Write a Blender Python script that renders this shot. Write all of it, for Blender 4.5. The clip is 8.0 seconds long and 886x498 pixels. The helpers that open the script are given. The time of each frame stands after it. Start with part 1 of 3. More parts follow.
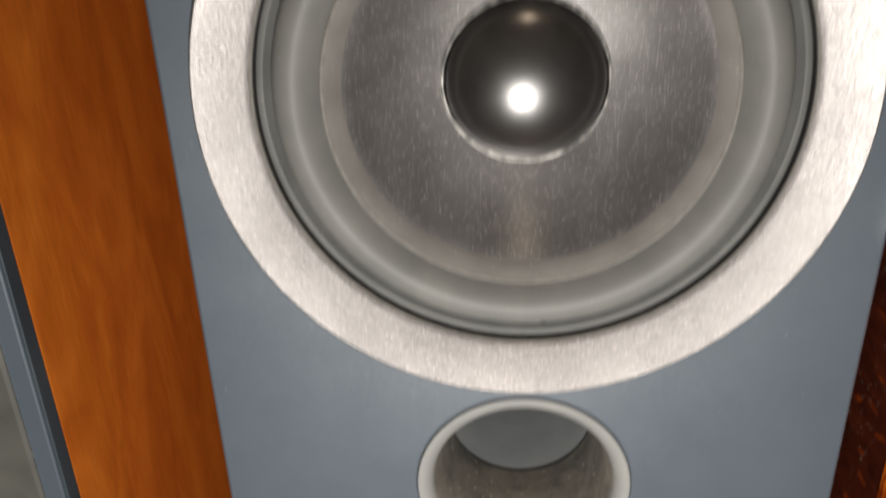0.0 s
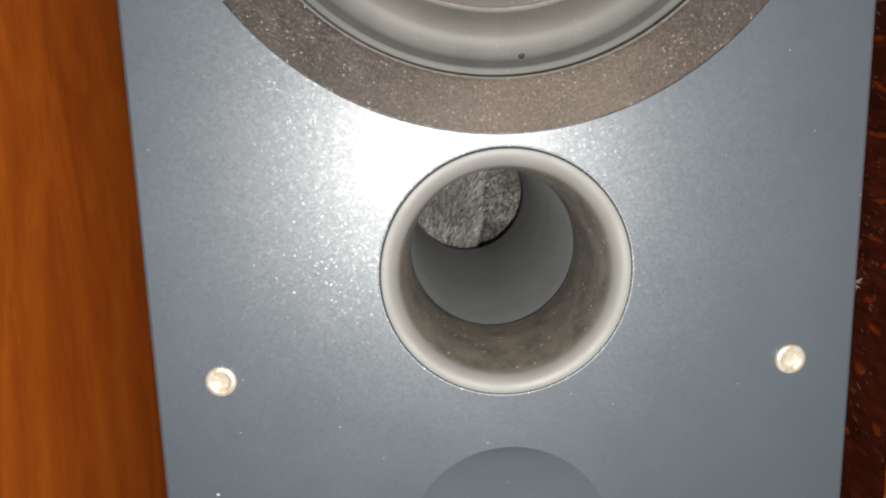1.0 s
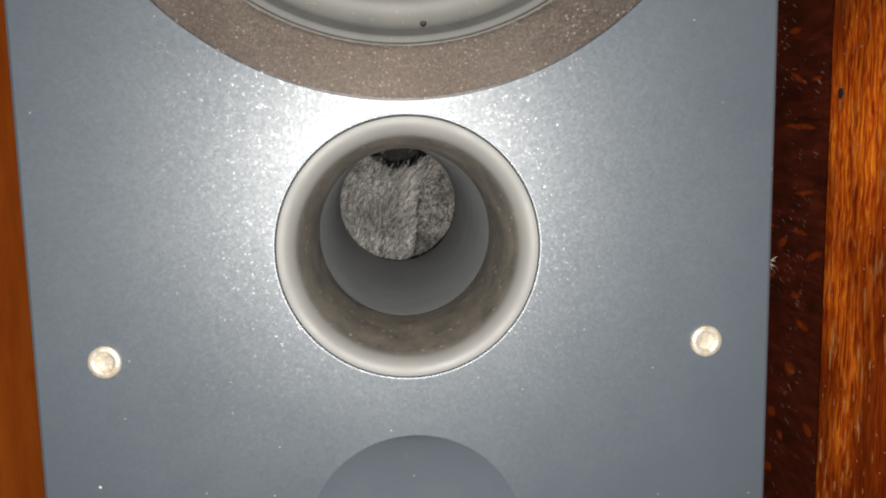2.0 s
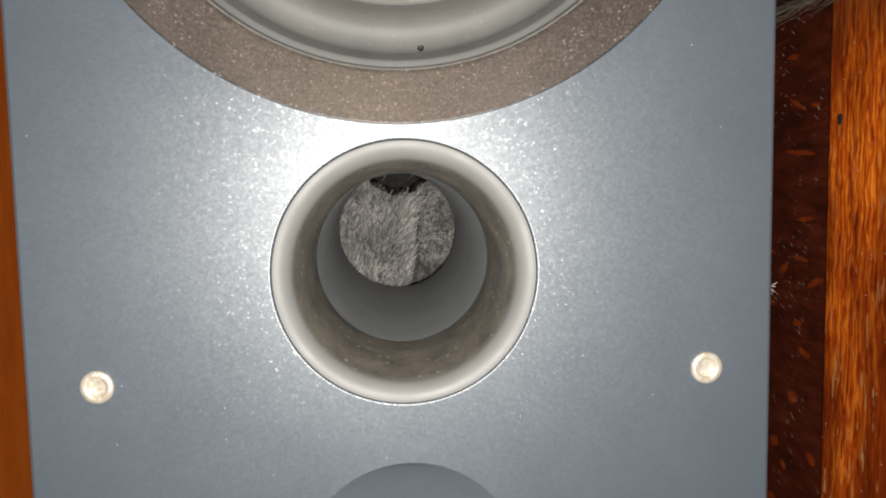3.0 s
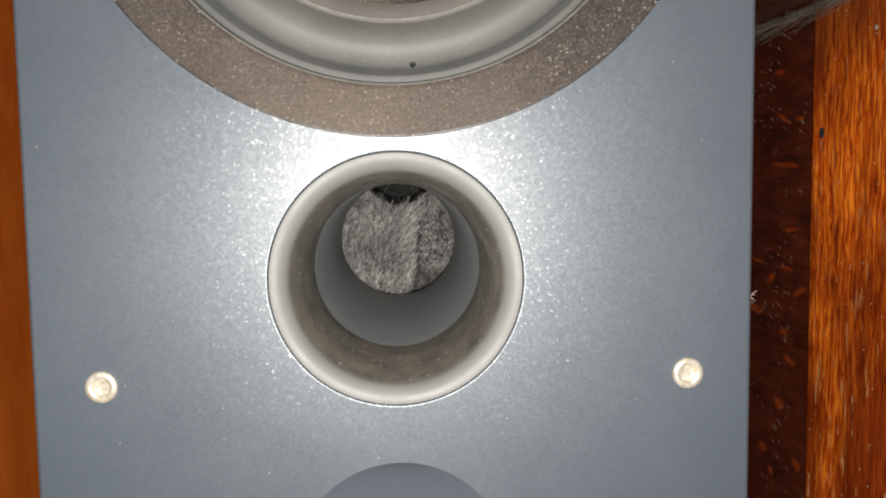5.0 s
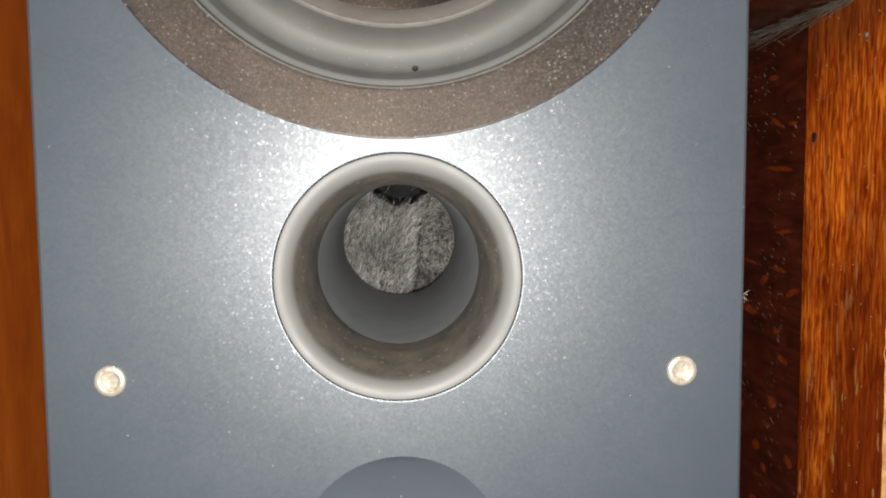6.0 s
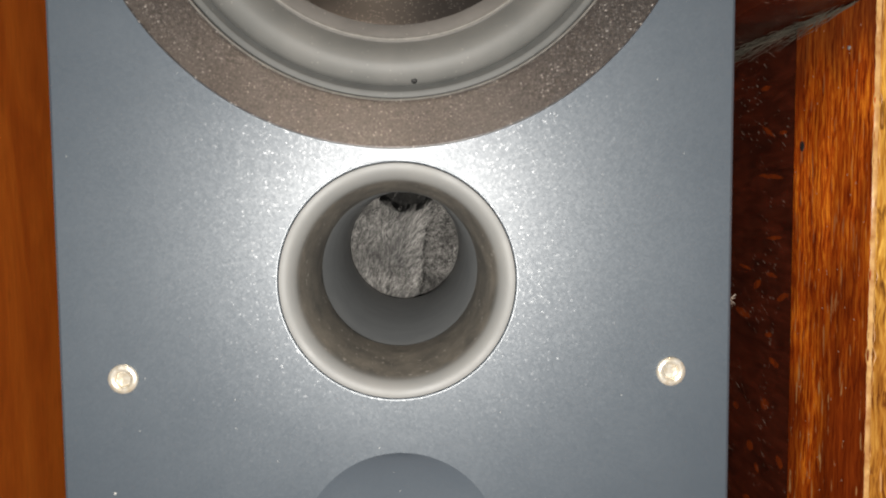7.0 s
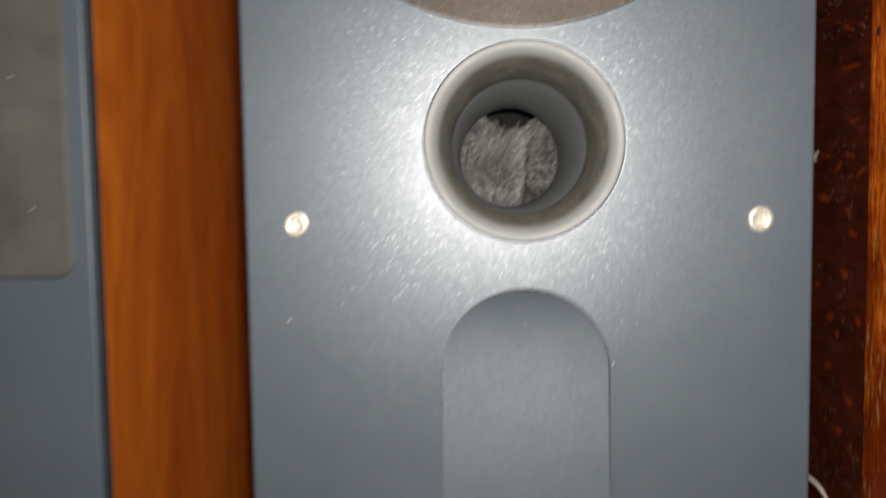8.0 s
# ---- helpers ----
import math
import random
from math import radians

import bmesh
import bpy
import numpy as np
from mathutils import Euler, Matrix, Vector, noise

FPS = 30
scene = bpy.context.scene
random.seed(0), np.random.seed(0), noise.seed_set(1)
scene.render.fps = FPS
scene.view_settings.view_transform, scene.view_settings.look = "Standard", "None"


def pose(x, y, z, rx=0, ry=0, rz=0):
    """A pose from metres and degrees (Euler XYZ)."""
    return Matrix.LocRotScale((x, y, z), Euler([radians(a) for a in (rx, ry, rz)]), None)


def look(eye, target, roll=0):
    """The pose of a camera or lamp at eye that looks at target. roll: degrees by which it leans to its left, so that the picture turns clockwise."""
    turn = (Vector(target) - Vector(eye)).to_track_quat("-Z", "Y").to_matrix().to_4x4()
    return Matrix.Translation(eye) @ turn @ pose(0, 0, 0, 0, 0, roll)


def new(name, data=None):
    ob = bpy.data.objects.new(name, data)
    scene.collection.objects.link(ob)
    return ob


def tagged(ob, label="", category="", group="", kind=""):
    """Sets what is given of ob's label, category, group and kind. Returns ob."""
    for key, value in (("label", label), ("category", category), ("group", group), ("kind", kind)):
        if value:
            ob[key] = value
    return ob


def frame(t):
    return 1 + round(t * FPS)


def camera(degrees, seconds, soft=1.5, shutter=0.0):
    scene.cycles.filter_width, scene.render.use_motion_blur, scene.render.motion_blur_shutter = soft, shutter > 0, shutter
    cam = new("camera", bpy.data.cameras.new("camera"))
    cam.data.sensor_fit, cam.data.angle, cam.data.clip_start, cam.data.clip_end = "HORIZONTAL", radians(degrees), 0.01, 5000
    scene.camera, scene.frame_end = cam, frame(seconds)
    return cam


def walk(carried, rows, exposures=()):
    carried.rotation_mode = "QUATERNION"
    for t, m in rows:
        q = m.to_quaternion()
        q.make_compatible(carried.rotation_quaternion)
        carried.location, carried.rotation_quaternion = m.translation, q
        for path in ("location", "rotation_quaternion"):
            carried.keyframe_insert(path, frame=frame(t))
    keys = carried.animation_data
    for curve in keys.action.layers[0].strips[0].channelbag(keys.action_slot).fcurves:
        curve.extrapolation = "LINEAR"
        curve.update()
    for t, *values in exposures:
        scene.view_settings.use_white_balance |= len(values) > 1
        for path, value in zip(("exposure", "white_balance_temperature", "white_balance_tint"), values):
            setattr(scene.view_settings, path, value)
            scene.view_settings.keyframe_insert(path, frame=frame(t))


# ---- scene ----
cam = camera(55.36, 8.0, soft=2.1, shutter=0.5)
# seconds, place in metres, turn in degrees
ROWS = [
    (0.0, -0.0109, -0.2588, 0.5257, 64.54, 1.62, 3.10),
    (0.3, -0.0172, -0.2681, 0.4580, 68.98, 1.68, 1.42),
    (0.5, -0.0171, -0.2727, 0.4131, 72.59, 2.05, -0.19),
    (0.7, -0.0251, -0.2718, 0.3936, 73.54, 1.82, -1.60),
    (1.0, -0.0302, -0.2685, 0.3645, 78.35, 1.60, -2.38),
    (1.5, -0.0099, -0.2659, 0.3394, 82.02, 1.28, -3.87),
    (2.8, -0.0056, -0.2602, 0.3321, 84.02, 1.03, -3.92),
    (3.0, -0.0049, -0.2615, 0.3319, 84.62, 1.02, -3.78),
    (3.5, -0.0027, -0.2628, 0.3295, 84.58, 1.08, -3.66),
    (4.0, -0.0010, -0.2642, 0.3308, 84.55, 0.94, -3.74),
    (4.5, 0.0023, -0.2691, 0.3326, 85.05, 1.01, -3.22),
    (4.7, 0.0022, -0.2706, 0.3325, 85.16, 0.95, -3.02),
    (5.8, 0.0012, -0.2785, 0.3318, 85.45, 0.56, -2.80),
    (6.0, 0.0011, -0.2800, 0.3317, 85.46, 0.49, -2.88),
    (6.5, 0.0010, -0.2848, 0.3331, 85.76, 0.47, -2.69),
    (6.8, 0.0044, -0.2895, 0.3326, 86.50, 0.48, -2.18),
    (7.0, 0.0067, -0.2926, 0.3322, 85.88, 0.48, -1.84),
    (7.3, 0.0086, -0.2931, 0.3223, 86.12, 0.52, -0.50),
    (7.5, 0.0067, -0.2946, 0.3165, 86.12, 0.67, 0.70),
    (7.8, -0.0053, -0.3167, 0.3055, 85.50, 0.67, 2.10),
    (8.0, -0.0171, -0.3513, 0.2814, 85.87, 0.84, 2.69),
]
EXPOSURES = [(0.0, -0.20), (0.3, -0.37), (0.5, -0.42), (0.7, -0.3), (1.0, -0.04), (1.5, -0.12), (2.8, -0.01), (4.5, 0.0), (6.0, -0.04), (6.8, -0.12), (7.5, -0.12), (8.0, -0.22)]
walk(cam, [(t, pose(x, y, z, rx, ry, rz)) for t, x, y, z, rx, ry, rz in ROWS], EXPOSURES)

# ---- light: the small white torch that lights the loudspeaker from the front, in a dark room ----
world = bpy.data.worlds.new("world")
scene.world = world
world.use_nodes = True
world.node_tree.nodes["Background"].inputs["Color"].default_value = (0.9, 0.8, 0.7, 1)
world.node_tree.nodes["Background"].inputs["Strength"].default_value = 0.02
torch_data = bpy.data.lights.new("torch", "AREA")
torch_data.shape, torch_data.size, torch_data.energy = "DISK", 0.02, 2.7
torch_data.color = (1.0, 0.96, 0.9)
torch = new("torch", torch_data)
torch.matrix_world = look((-0.005, -0.365, 0.307), (-0.005, 0.0, 0.307))
room_data = bpy.data.lights.new("room_lamp", "POINT")
room_data.energy, room_data.color, room_data.shadow_soft_size = 16.0, (1.0, 0.80, 0.60), 0.08
room_lamp = new("room_lamp", room_data)
room_lamp.location = (0.1, -1.3, 2.2)

Z0 = 0.30           # height of the port's centre
WIDE = 0.235        # width of a loudspeaker
HIGH = 0.78         # height of a loudspeaker
DEEP = 0.30
WOOFER_Z = Z0 + 0.152


# ---- materials ----
class Mat:
    """A small builder for node materials."""

    def __init__(self, name):
        self.mat = bpy.data.materials.new(name)
        self.mat.use_nodes = True
        self.t = self.mat.node_tree
        self.bsdf = self.t.nodes["Principled BSDF"]
        self.co = self.t.nodes.new("ShaderNodeTexCoord").outputs["Object"]

    def put(self, **values):
        for key, value in values.items():
            self.bsdf.inputs[key.replace("_", " ")].default_value = value
        return self

    def link(self, a, b):
        self.t.links.new(a, b)

    def stretch(self, sx, sy, sz):
        n = self.t.nodes.new("ShaderNodeMapping")
        n.inputs["Scale"].default_value = (sx, sy, sz)
        self.link(self.co, n.inputs["Vector"])
        return n.outputs[0]

    def noise(self, scale, detail=3.0, rough=0.55, co=None, distort=0.0):
        n = self.t.nodes.new("ShaderNodeTexNoise")
        n.inputs["Scale"].default_value = scale
        n.inputs["Detail"].default_value = detail
        n.inputs["Roughness"].default_value = rough
        n.inputs["Distortion"].default_value = distort
        self.link(co or self.co, n.inputs["Vector"])
        return n.outputs[0]

    def cells(self, scale, co=None, out="Distance", jitter=1.0):
        n = self.t.nodes.new("ShaderNodeTexVoronoi")
        n.inputs["Scale"].default_value = scale
        n.inputs["Randomness"].default_value = jitter
        self.link(co or self.co, n.inputs["Vector"])
        return n.outputs[out]

    def ramp(self, fac, stops):
        n = self.t.nodes.new("ShaderNodeValToRGB")
        e = n.color_ramp.elements
        while len(e) < len(stops):
            e.new(0.5)
        for k, (at, c) in zip(e, stops):
            k.position = at
            k.color = (*c, 1) if len(c) == 3 else c
        self.link(fac, n.inputs[0])
        return n.outputs[0]

    def mix(self, fac, a, b, how="MIX"):
        n = self.t.nodes.new("ShaderNodeMix")
        n.data_type, n.blend_type = "RGBA", how
        for value, sock in ((fac, n.inputs[0]), (a, n.inputs[6]), (b, n.inputs[7])):
            if isinstance(value, (int, float)):
                sock.default_value = value
            elif isinstance(value, tuple):
                sock.default_value = (*value, 1)
            else:
                self.link(value, sock)
        return n.outputs[2]

    def math(self, how, a, b=0.5):
        n = self.t.nodes.new("ShaderNodeMath")
        n.operation = how
        for value, sock in ((a, n.inputs[0]), (b, n.inputs[1])):
            if isinstance(value, (int, float)):
                sock.default_value = value
            else:
                self.link(value, sock)
        return n.outputs[0]

    def specks(self, scale, radius, share):
        """Small dots: 1 inside a dot, for a share of the cells."""
        n = self.t.nodes.new("ShaderNodeTexVoronoi")
        n.inputs["Scale"].default_value = scale
        self.link(self.co, n.inputs["Vector"])
        dot = self.math("LESS_THAN", n.outputs["Distance"], radius)
        sep = self.t.nodes.new("ShaderNodeSeparateColor")
        self.link(n.outputs["Color"], sep.inputs[0])
        return self.math("MULTIPLY", dot, self.math("LESS_THAN", sep.outputs[0], share))

    def bump(self, height, strength, distance):
        n = self.t.nodes.new("ShaderNodeBump")
        n.inputs["Strength"].default_value = strength
        n.inputs["Distance"].default_value = distance
        self.link(height, n.inputs["Height"])
        self.link(n.outputs[0], self.bsdf.inputs["Normal"])
        return self

    def flakes(self, scale, amount):
        """A normal that tilts each small flake of the surface its own way, by the amount given."""
        off = self.t.nodes.new("ShaderNodeVectorMath")
        off.operation = "SUBTRACT"
        self.link(self.cells(scale, out="Color"), off.inputs[0])
        off.inputs[1].default_value = (0.5, 0.5, 0.5)
        tilt = self.t.nodes.new("ShaderNodeVectorMath")
        tilt.operation = "SCALE"
        self.link(off.outputs[0], tilt.inputs[0])
        tilt.inputs["Scale"].default_value = amount
        total = self.t.nodes.new("ShaderNodeVectorMath")
        total.operation = "ADD"
        self.link(self.t.nodes.new("ShaderNodeNewGeometry").outputs["Normal"], total.inputs[0])
        self.link(tilt.outputs[0], total.inputs[1])
        unit = self.t.nodes.new("ShaderNodeVectorMath")
        unit.operation = "NORMALIZE"
        self.link(total.outputs[0], unit.inputs[0])
        return unit.outputs[0]

    def turned(self, slope, sx, sy, sz):
        """Coordinates turned about x by so many degrees, then stretched."""
        n = self.t.nodes.new("ShaderNodeMapping")
        n.vector_type = "TEXTURE"
        n.inputs["Rotation"].default_value = (radians(slope), 0, 0)
        n.inputs["Scale"].default_value = (1 / sx, 1 / sy, 1 / sz)
        self.link(self.co, n.inputs["Vector"])
        return n.outputs[0]

    def spun(self, amount):
        """Fine turning marks round the woofer's axis: the shine spreads along the radius."""
        n = self.t.nodes.new("ShaderNodeVectorMath")
        n.operation = "MULTIPLY_ADD"
        self.link(self.co, n.inputs[0])
        n.inputs[1].default_value = (1, 0, 1)
        n.inputs[2].default_value = (0, 0, -WOOFER_Z)
        unit = self.t.nodes.new("ShaderNodeVectorMath")
        unit.operation = "NORMALIZE"
        self.link(n.outputs[0], unit.inputs[0])
        self.link(unit.outputs[0], self.bsdf.inputs["Tangent"])
        return self.put(Anisotropic=amount)

    def colour(self, sock):
        self.link(sock, self.bsdf.inputs["Base Color"])
        return self

    def gloss(self, sock):
        self.link(sock, self.bsdf.inputs["Roughness"])
        return self


def grey(v):
    return (v, v, v)


def make_paint():
    m = Mat("blue_grey_flake_paint").put(Metallic=0.10, Roughness=0.40, Specular_IOR_Level=1.0, Coat_Roughness=0.26)
    tone = m.ramp(m.noise(14, 4), [(0.3, (0.074, 0.096, 0.121)), (0.7, (0.086, 0.109, 0.134))])
    c = m.mix(m.specks(110, 0.05, 0.10), tone, (0.62, 0.62, 0.6))
    c = m.mix(m.math("MULTIPLY", m.specks(420, 0.09, 0.04), 0.7), c, (0.6, 0.6, 0.58))
    m.colour(c)
    m.gloss(m.ramp(m.noise(45, 5), [(0.3, grey(0.39)), (0.75, grey(0.44))]))
    m.link(m.flakes(1250, 0.035), m.bsdf.inputs["Normal"])
    # bright flakes under the lacquer, each tilted its own way
    m.link(m.math("MULTIPLY_ADD", m.specks(1650, 0.47, 0.5), 0.27), m.bsdf.inputs["Coat Weight"])
    m.bsdf.inputs["Coat Weight"].links[0].from_node.inputs[2].default_value = 0.10
    m.link(m.flakes(1500, 0.26), m.bsdf.inputs["Coat Normal"])
    return m.mat


def make_cherry():
    m = Mat("cherry_veneer").put(Roughness=0.40)
    fig = m.noise(1.0, 5, 0.6, m.stretch(26, 26, 8.5), 1.6)
    c = m.ramp(fig, [(0.25, (0.36, 0.077, 0.009)), (0.5, (0.50, 0.125, 0.013)), (0.75, (0.63, 0.18, 0.02))])
    pores = m.ramp(m.noise(1.0, 3, 0.6, m.stretch(700, 700, 60)), [(0.35, grey(0.90)), (0.6, grey(1.03))])
    c = m.mix(1.0, c, pores, "MULTIPLY")
    spots = m.ramp(m.cells(1.0, m.stretch(60, 60, 26)), [(0.03, grey(0.6)), (0.16, grey(1.0))])
    c = m.mix(0.45, c, spots, "MULTIPLY")
    m.colour(c)
    return m.bump(m.noise(1.0, 3, 0.6, m.stretch(700, 700, 60)), 0.05, 0.0003).mat


def make_edge():
    m = Mat("dark_blue_edge").put(Roughness=0.5, Metallic=0.2)
    m.colour(m.ramp(m.noise(40, 4), [(0.3, (0.035, 0.05, 0.062)), (0.7, (0.05, 0.068, 0.08))]))
    return m.mat


def make_bezel():
    m = Mat("spun_metal_bezel").put(Metallic=0.9, Roughness=0.42)
    c = m.ramp(m.noise(45, 4), [(0.3, (0.192, 0.180, 0.176)), (0.7, (0.242, 0.228, 0.222))])
    c = m.mix(0.6, c, m.ramp(m.noise(900, 3, 0.7), [(0.3, grey(0.55)), (0.7, grey(1.35))]), "MULTIPLY")
    dust = m.math("MAXIMUM", m.math("MULTIPLY", m.specks(1000, 0.32, 0.5), 0.32), m.math("MULTIPLY", m.specks(540, 0.19, 0.38), 0.8))
    m.colour(m.mix(dust, c, (0.46, 0.425, 0.395)))
    m.link(m.math("SUBTRACT", 0.9, m.math("MULTIPLY", dust, 0.85)), m.bsdf.inputs["Metallic"])
    m.gloss(m.ramp(m.noise(160, 3), [(0.3, grey(0.36)), (0.7, grey(0.43))]))
    return m.spun(0.45).bump(m.noise(1000, 3, 0.7), 0.3, 0.0004).mat


def make_rubber(name, low, high, rough, dusty=0.25):
    m = Mat(name).put(Roughness=rough)
    c = m.ramp(m.noise(70, 4), [(0.3, low), (0.7, high)])
    c = m.mix(m.math("MULTIPLY", m.specks(520, 0.14, 0.18), dusty), c, (0.5, 0.47, 0.42))
    m.colour(c)
    return m.bump(m.noise(1500, 2), 0.12, 0.0003).mat


def make_cone():
    m = Mat("anodised_metal_cone").put(Metallic=0.9, Roughness=0.30)
    c = m.ramp(m.noise(60, 4), [(0.3, (0.085, 0.081, 0.080)), (0.7, (0.118, 0.112, 0.110))])
    dust = m.math("MAXIMUM", m.math("MULTIPLY", m.specks(1000, 0.28, 0.5), 0.32), m.math("MULTIPLY", m.specks(560, 0.15, 0.2), 0.55))
    m.colour(m.mix(dust, c, (0.5, 0.46, 0.42)))
    m.link(m.math("SUBTRACT", 0.9, m.math("MULTIPLY", dust, 0.8)), m.bsdf.inputs["Metallic"])
    return m.spun(0.8).bump(m.noise(1200, 2), 0.08, 0.0003).mat


def make_cap():
    m = Mat("polished_dust_cap").put(Metallic=0.85, Roughness=0.25)
    c = m.ramp(m.noise(80, 4), [(0.3, (0.10, 0.10, 0.10)), (0.7, (0.14, 0.138, 0.135))])
    m.colour(m.mix(m.math("MULTIPLY", m.specks(500, 0.08, 0.12), 0.5), c, (0.5, 0.48, 0.45)))
    return m.mat


def make_rim():
    m = Mat("worn_metal_rim").put(Metallic=0.85, Roughness=0.4)
    m.colour(m.ramp(m.noise(300, 4), [(0.40, (0.03, 0.03, 0.029)), (0.68, (0.17, 0.162, 0.15))]))
    return m.bump(m.noise(500, 3), 0.25, 0.0004).mat


def make_port():
    """Satin grey plastic, with brown dust caught inside the mouth and most on its lower side."""
    m = Mat("dusty_port_plastic").put(Roughness=0.55, Specular_IOR_Level=0.8)
    sep = m.t.nodes.new("ShaderNodeSeparateXYZ")
    m.link(m.co, sep.inputs[0])
    patch = m.noise(70, 7, 0.7)
    clean = m.ramp(m.noise(60, 4), [(0.3, (0.205, 0.210, 0.207)), (0.7, (0.235, 0.236, 0.228))])
    dusty = m.ramp(patch, [(0.36, (0.115, 0.110, 0.098)), (0.66, (0.27, 0.245, 0.205))])
    inside = m.ramp(m.math("ADD", m.math("MULTIPLY", sep.outputs[1], 100.0), m.math("MULTIPLY", patch, 0.35)), [(0.30, grey(0)), (0.75, grey(1))])
    c = m.mix(inside, clean, dusty)
    lint = m.math("MAXIMUM", m.math("MULTIPLY", m.specks(300, 0.17, 0.35), 0.7), m.math("MULTIPLY", m.specks(900, 0.22, 0.3), 0.45))
    c = m.mix(m.math("MULTIPLY", lint, inside), c, (0.62, 0.58, 0.52))
    m.colour(c)
    m.gloss(m.ramp(m.noise(50, 4), [(0.3, grey(0.50)), (0.75, grey(0.64))]))
    return m.bump(m.noise(1100, 3), 0.14, 0.0003).mat


def make_brass():
    m = Mat("nickelled_brass").put(Metallic=0.55, Roughness=0.32)
    m.colour(m.ramp(m.noise(420, 3), [(0.35, (0.74, 0.65, 0.50)), (0.55, (0.90, 0.85, 0.74)), (0.7, (0.95, 0.92, 0.84))]))
    return m.bump(m.noise(600, 2), 0.3, 0.0005).mat


def make_fibre():
    m = Mat("grey_fibre").put(Roughness=0.6)
    n = m.t.nodes.new("ShaderNodeNewGeometry")
    strand = m.ramp(n.outputs["Random Per Island"], [(0.0, (0.015, 0.014, 0.013)), (0.5, (0.13, 0.126, 0.118)), (0.95, (0.66, 0.63, 0.59))])
    tone = m.ramp(m.noise(55, 4), [(0.34, grey(0.42)), (0.66, grey(1.15))])
    m.colour(m.mix(1.0, strand, tone, "MULTIPLY"))
    return m.mat


def make_plate():
    m = Mat("dark_grey_plate").put(Roughness=0.5)
    c = m.ramp(m.noise(28, 5, 0.6), [(0.3, (0.055, 0.056, 0.05)), (0.7, (0.10, 0.10, 0.09))])
    c = m.mix(m.math("MULTIPLY", m.specks(140, 0.07, 0.25), 0.6), c, (0.5, 0.5, 0.47))
    m.colour(c)
    return m.bump(m.noise(700, 2), 0.15, 0.0004).mat


# ray flecks of the dark panel: place along y and z, half length, half height, slope in degrees
FLECKS = ((0.067, 0.355, 0.0090, 0.0011, 22), (0.064, 0.336, 0.0150, 0.0011, 3), (0.059, 0.310, 0.0080, 0.0010, -4), (0.090, 0.295, 0.0080, 0.0009, 6),
          (0.061, 0.294, 0.0070, 0.0011, 2), (0.076, 0.2885, 0.0050, 0.0022, -25), (0.050, 0.286, 0.0070, 0.0016, -18), (0.092, 0.2735, 0.0100, 0.0022, 5),
          (0.063, 0.268, 0.0050, 0.0013, -8), (0.057, 0.257, 0.0060, 0.0016, 8), (0.066, 0.237, 0.0052, 0.0030, -10), (0.0815, 0.214, 0.0050, 0.0027, -8),
          (0.073, 0.206, 0.0034, 0.0022, 12), (0.071, 0.374, 0.0060, 0.0014, 0), (0.099, 0.228, 0.0045, 0.0020, 0), (0.052, 0.354, 0.0040, 0.0010, 0),
          (0.050, 0.216, 0.0042, 0.0026, 10), (0.084, 0.188, 0.0050, 0.0024, -10), (0.058, 0.176, 0.0050, 0.0026, 8), (0.070, 0.158, 0.0045, 0.0026, -10))


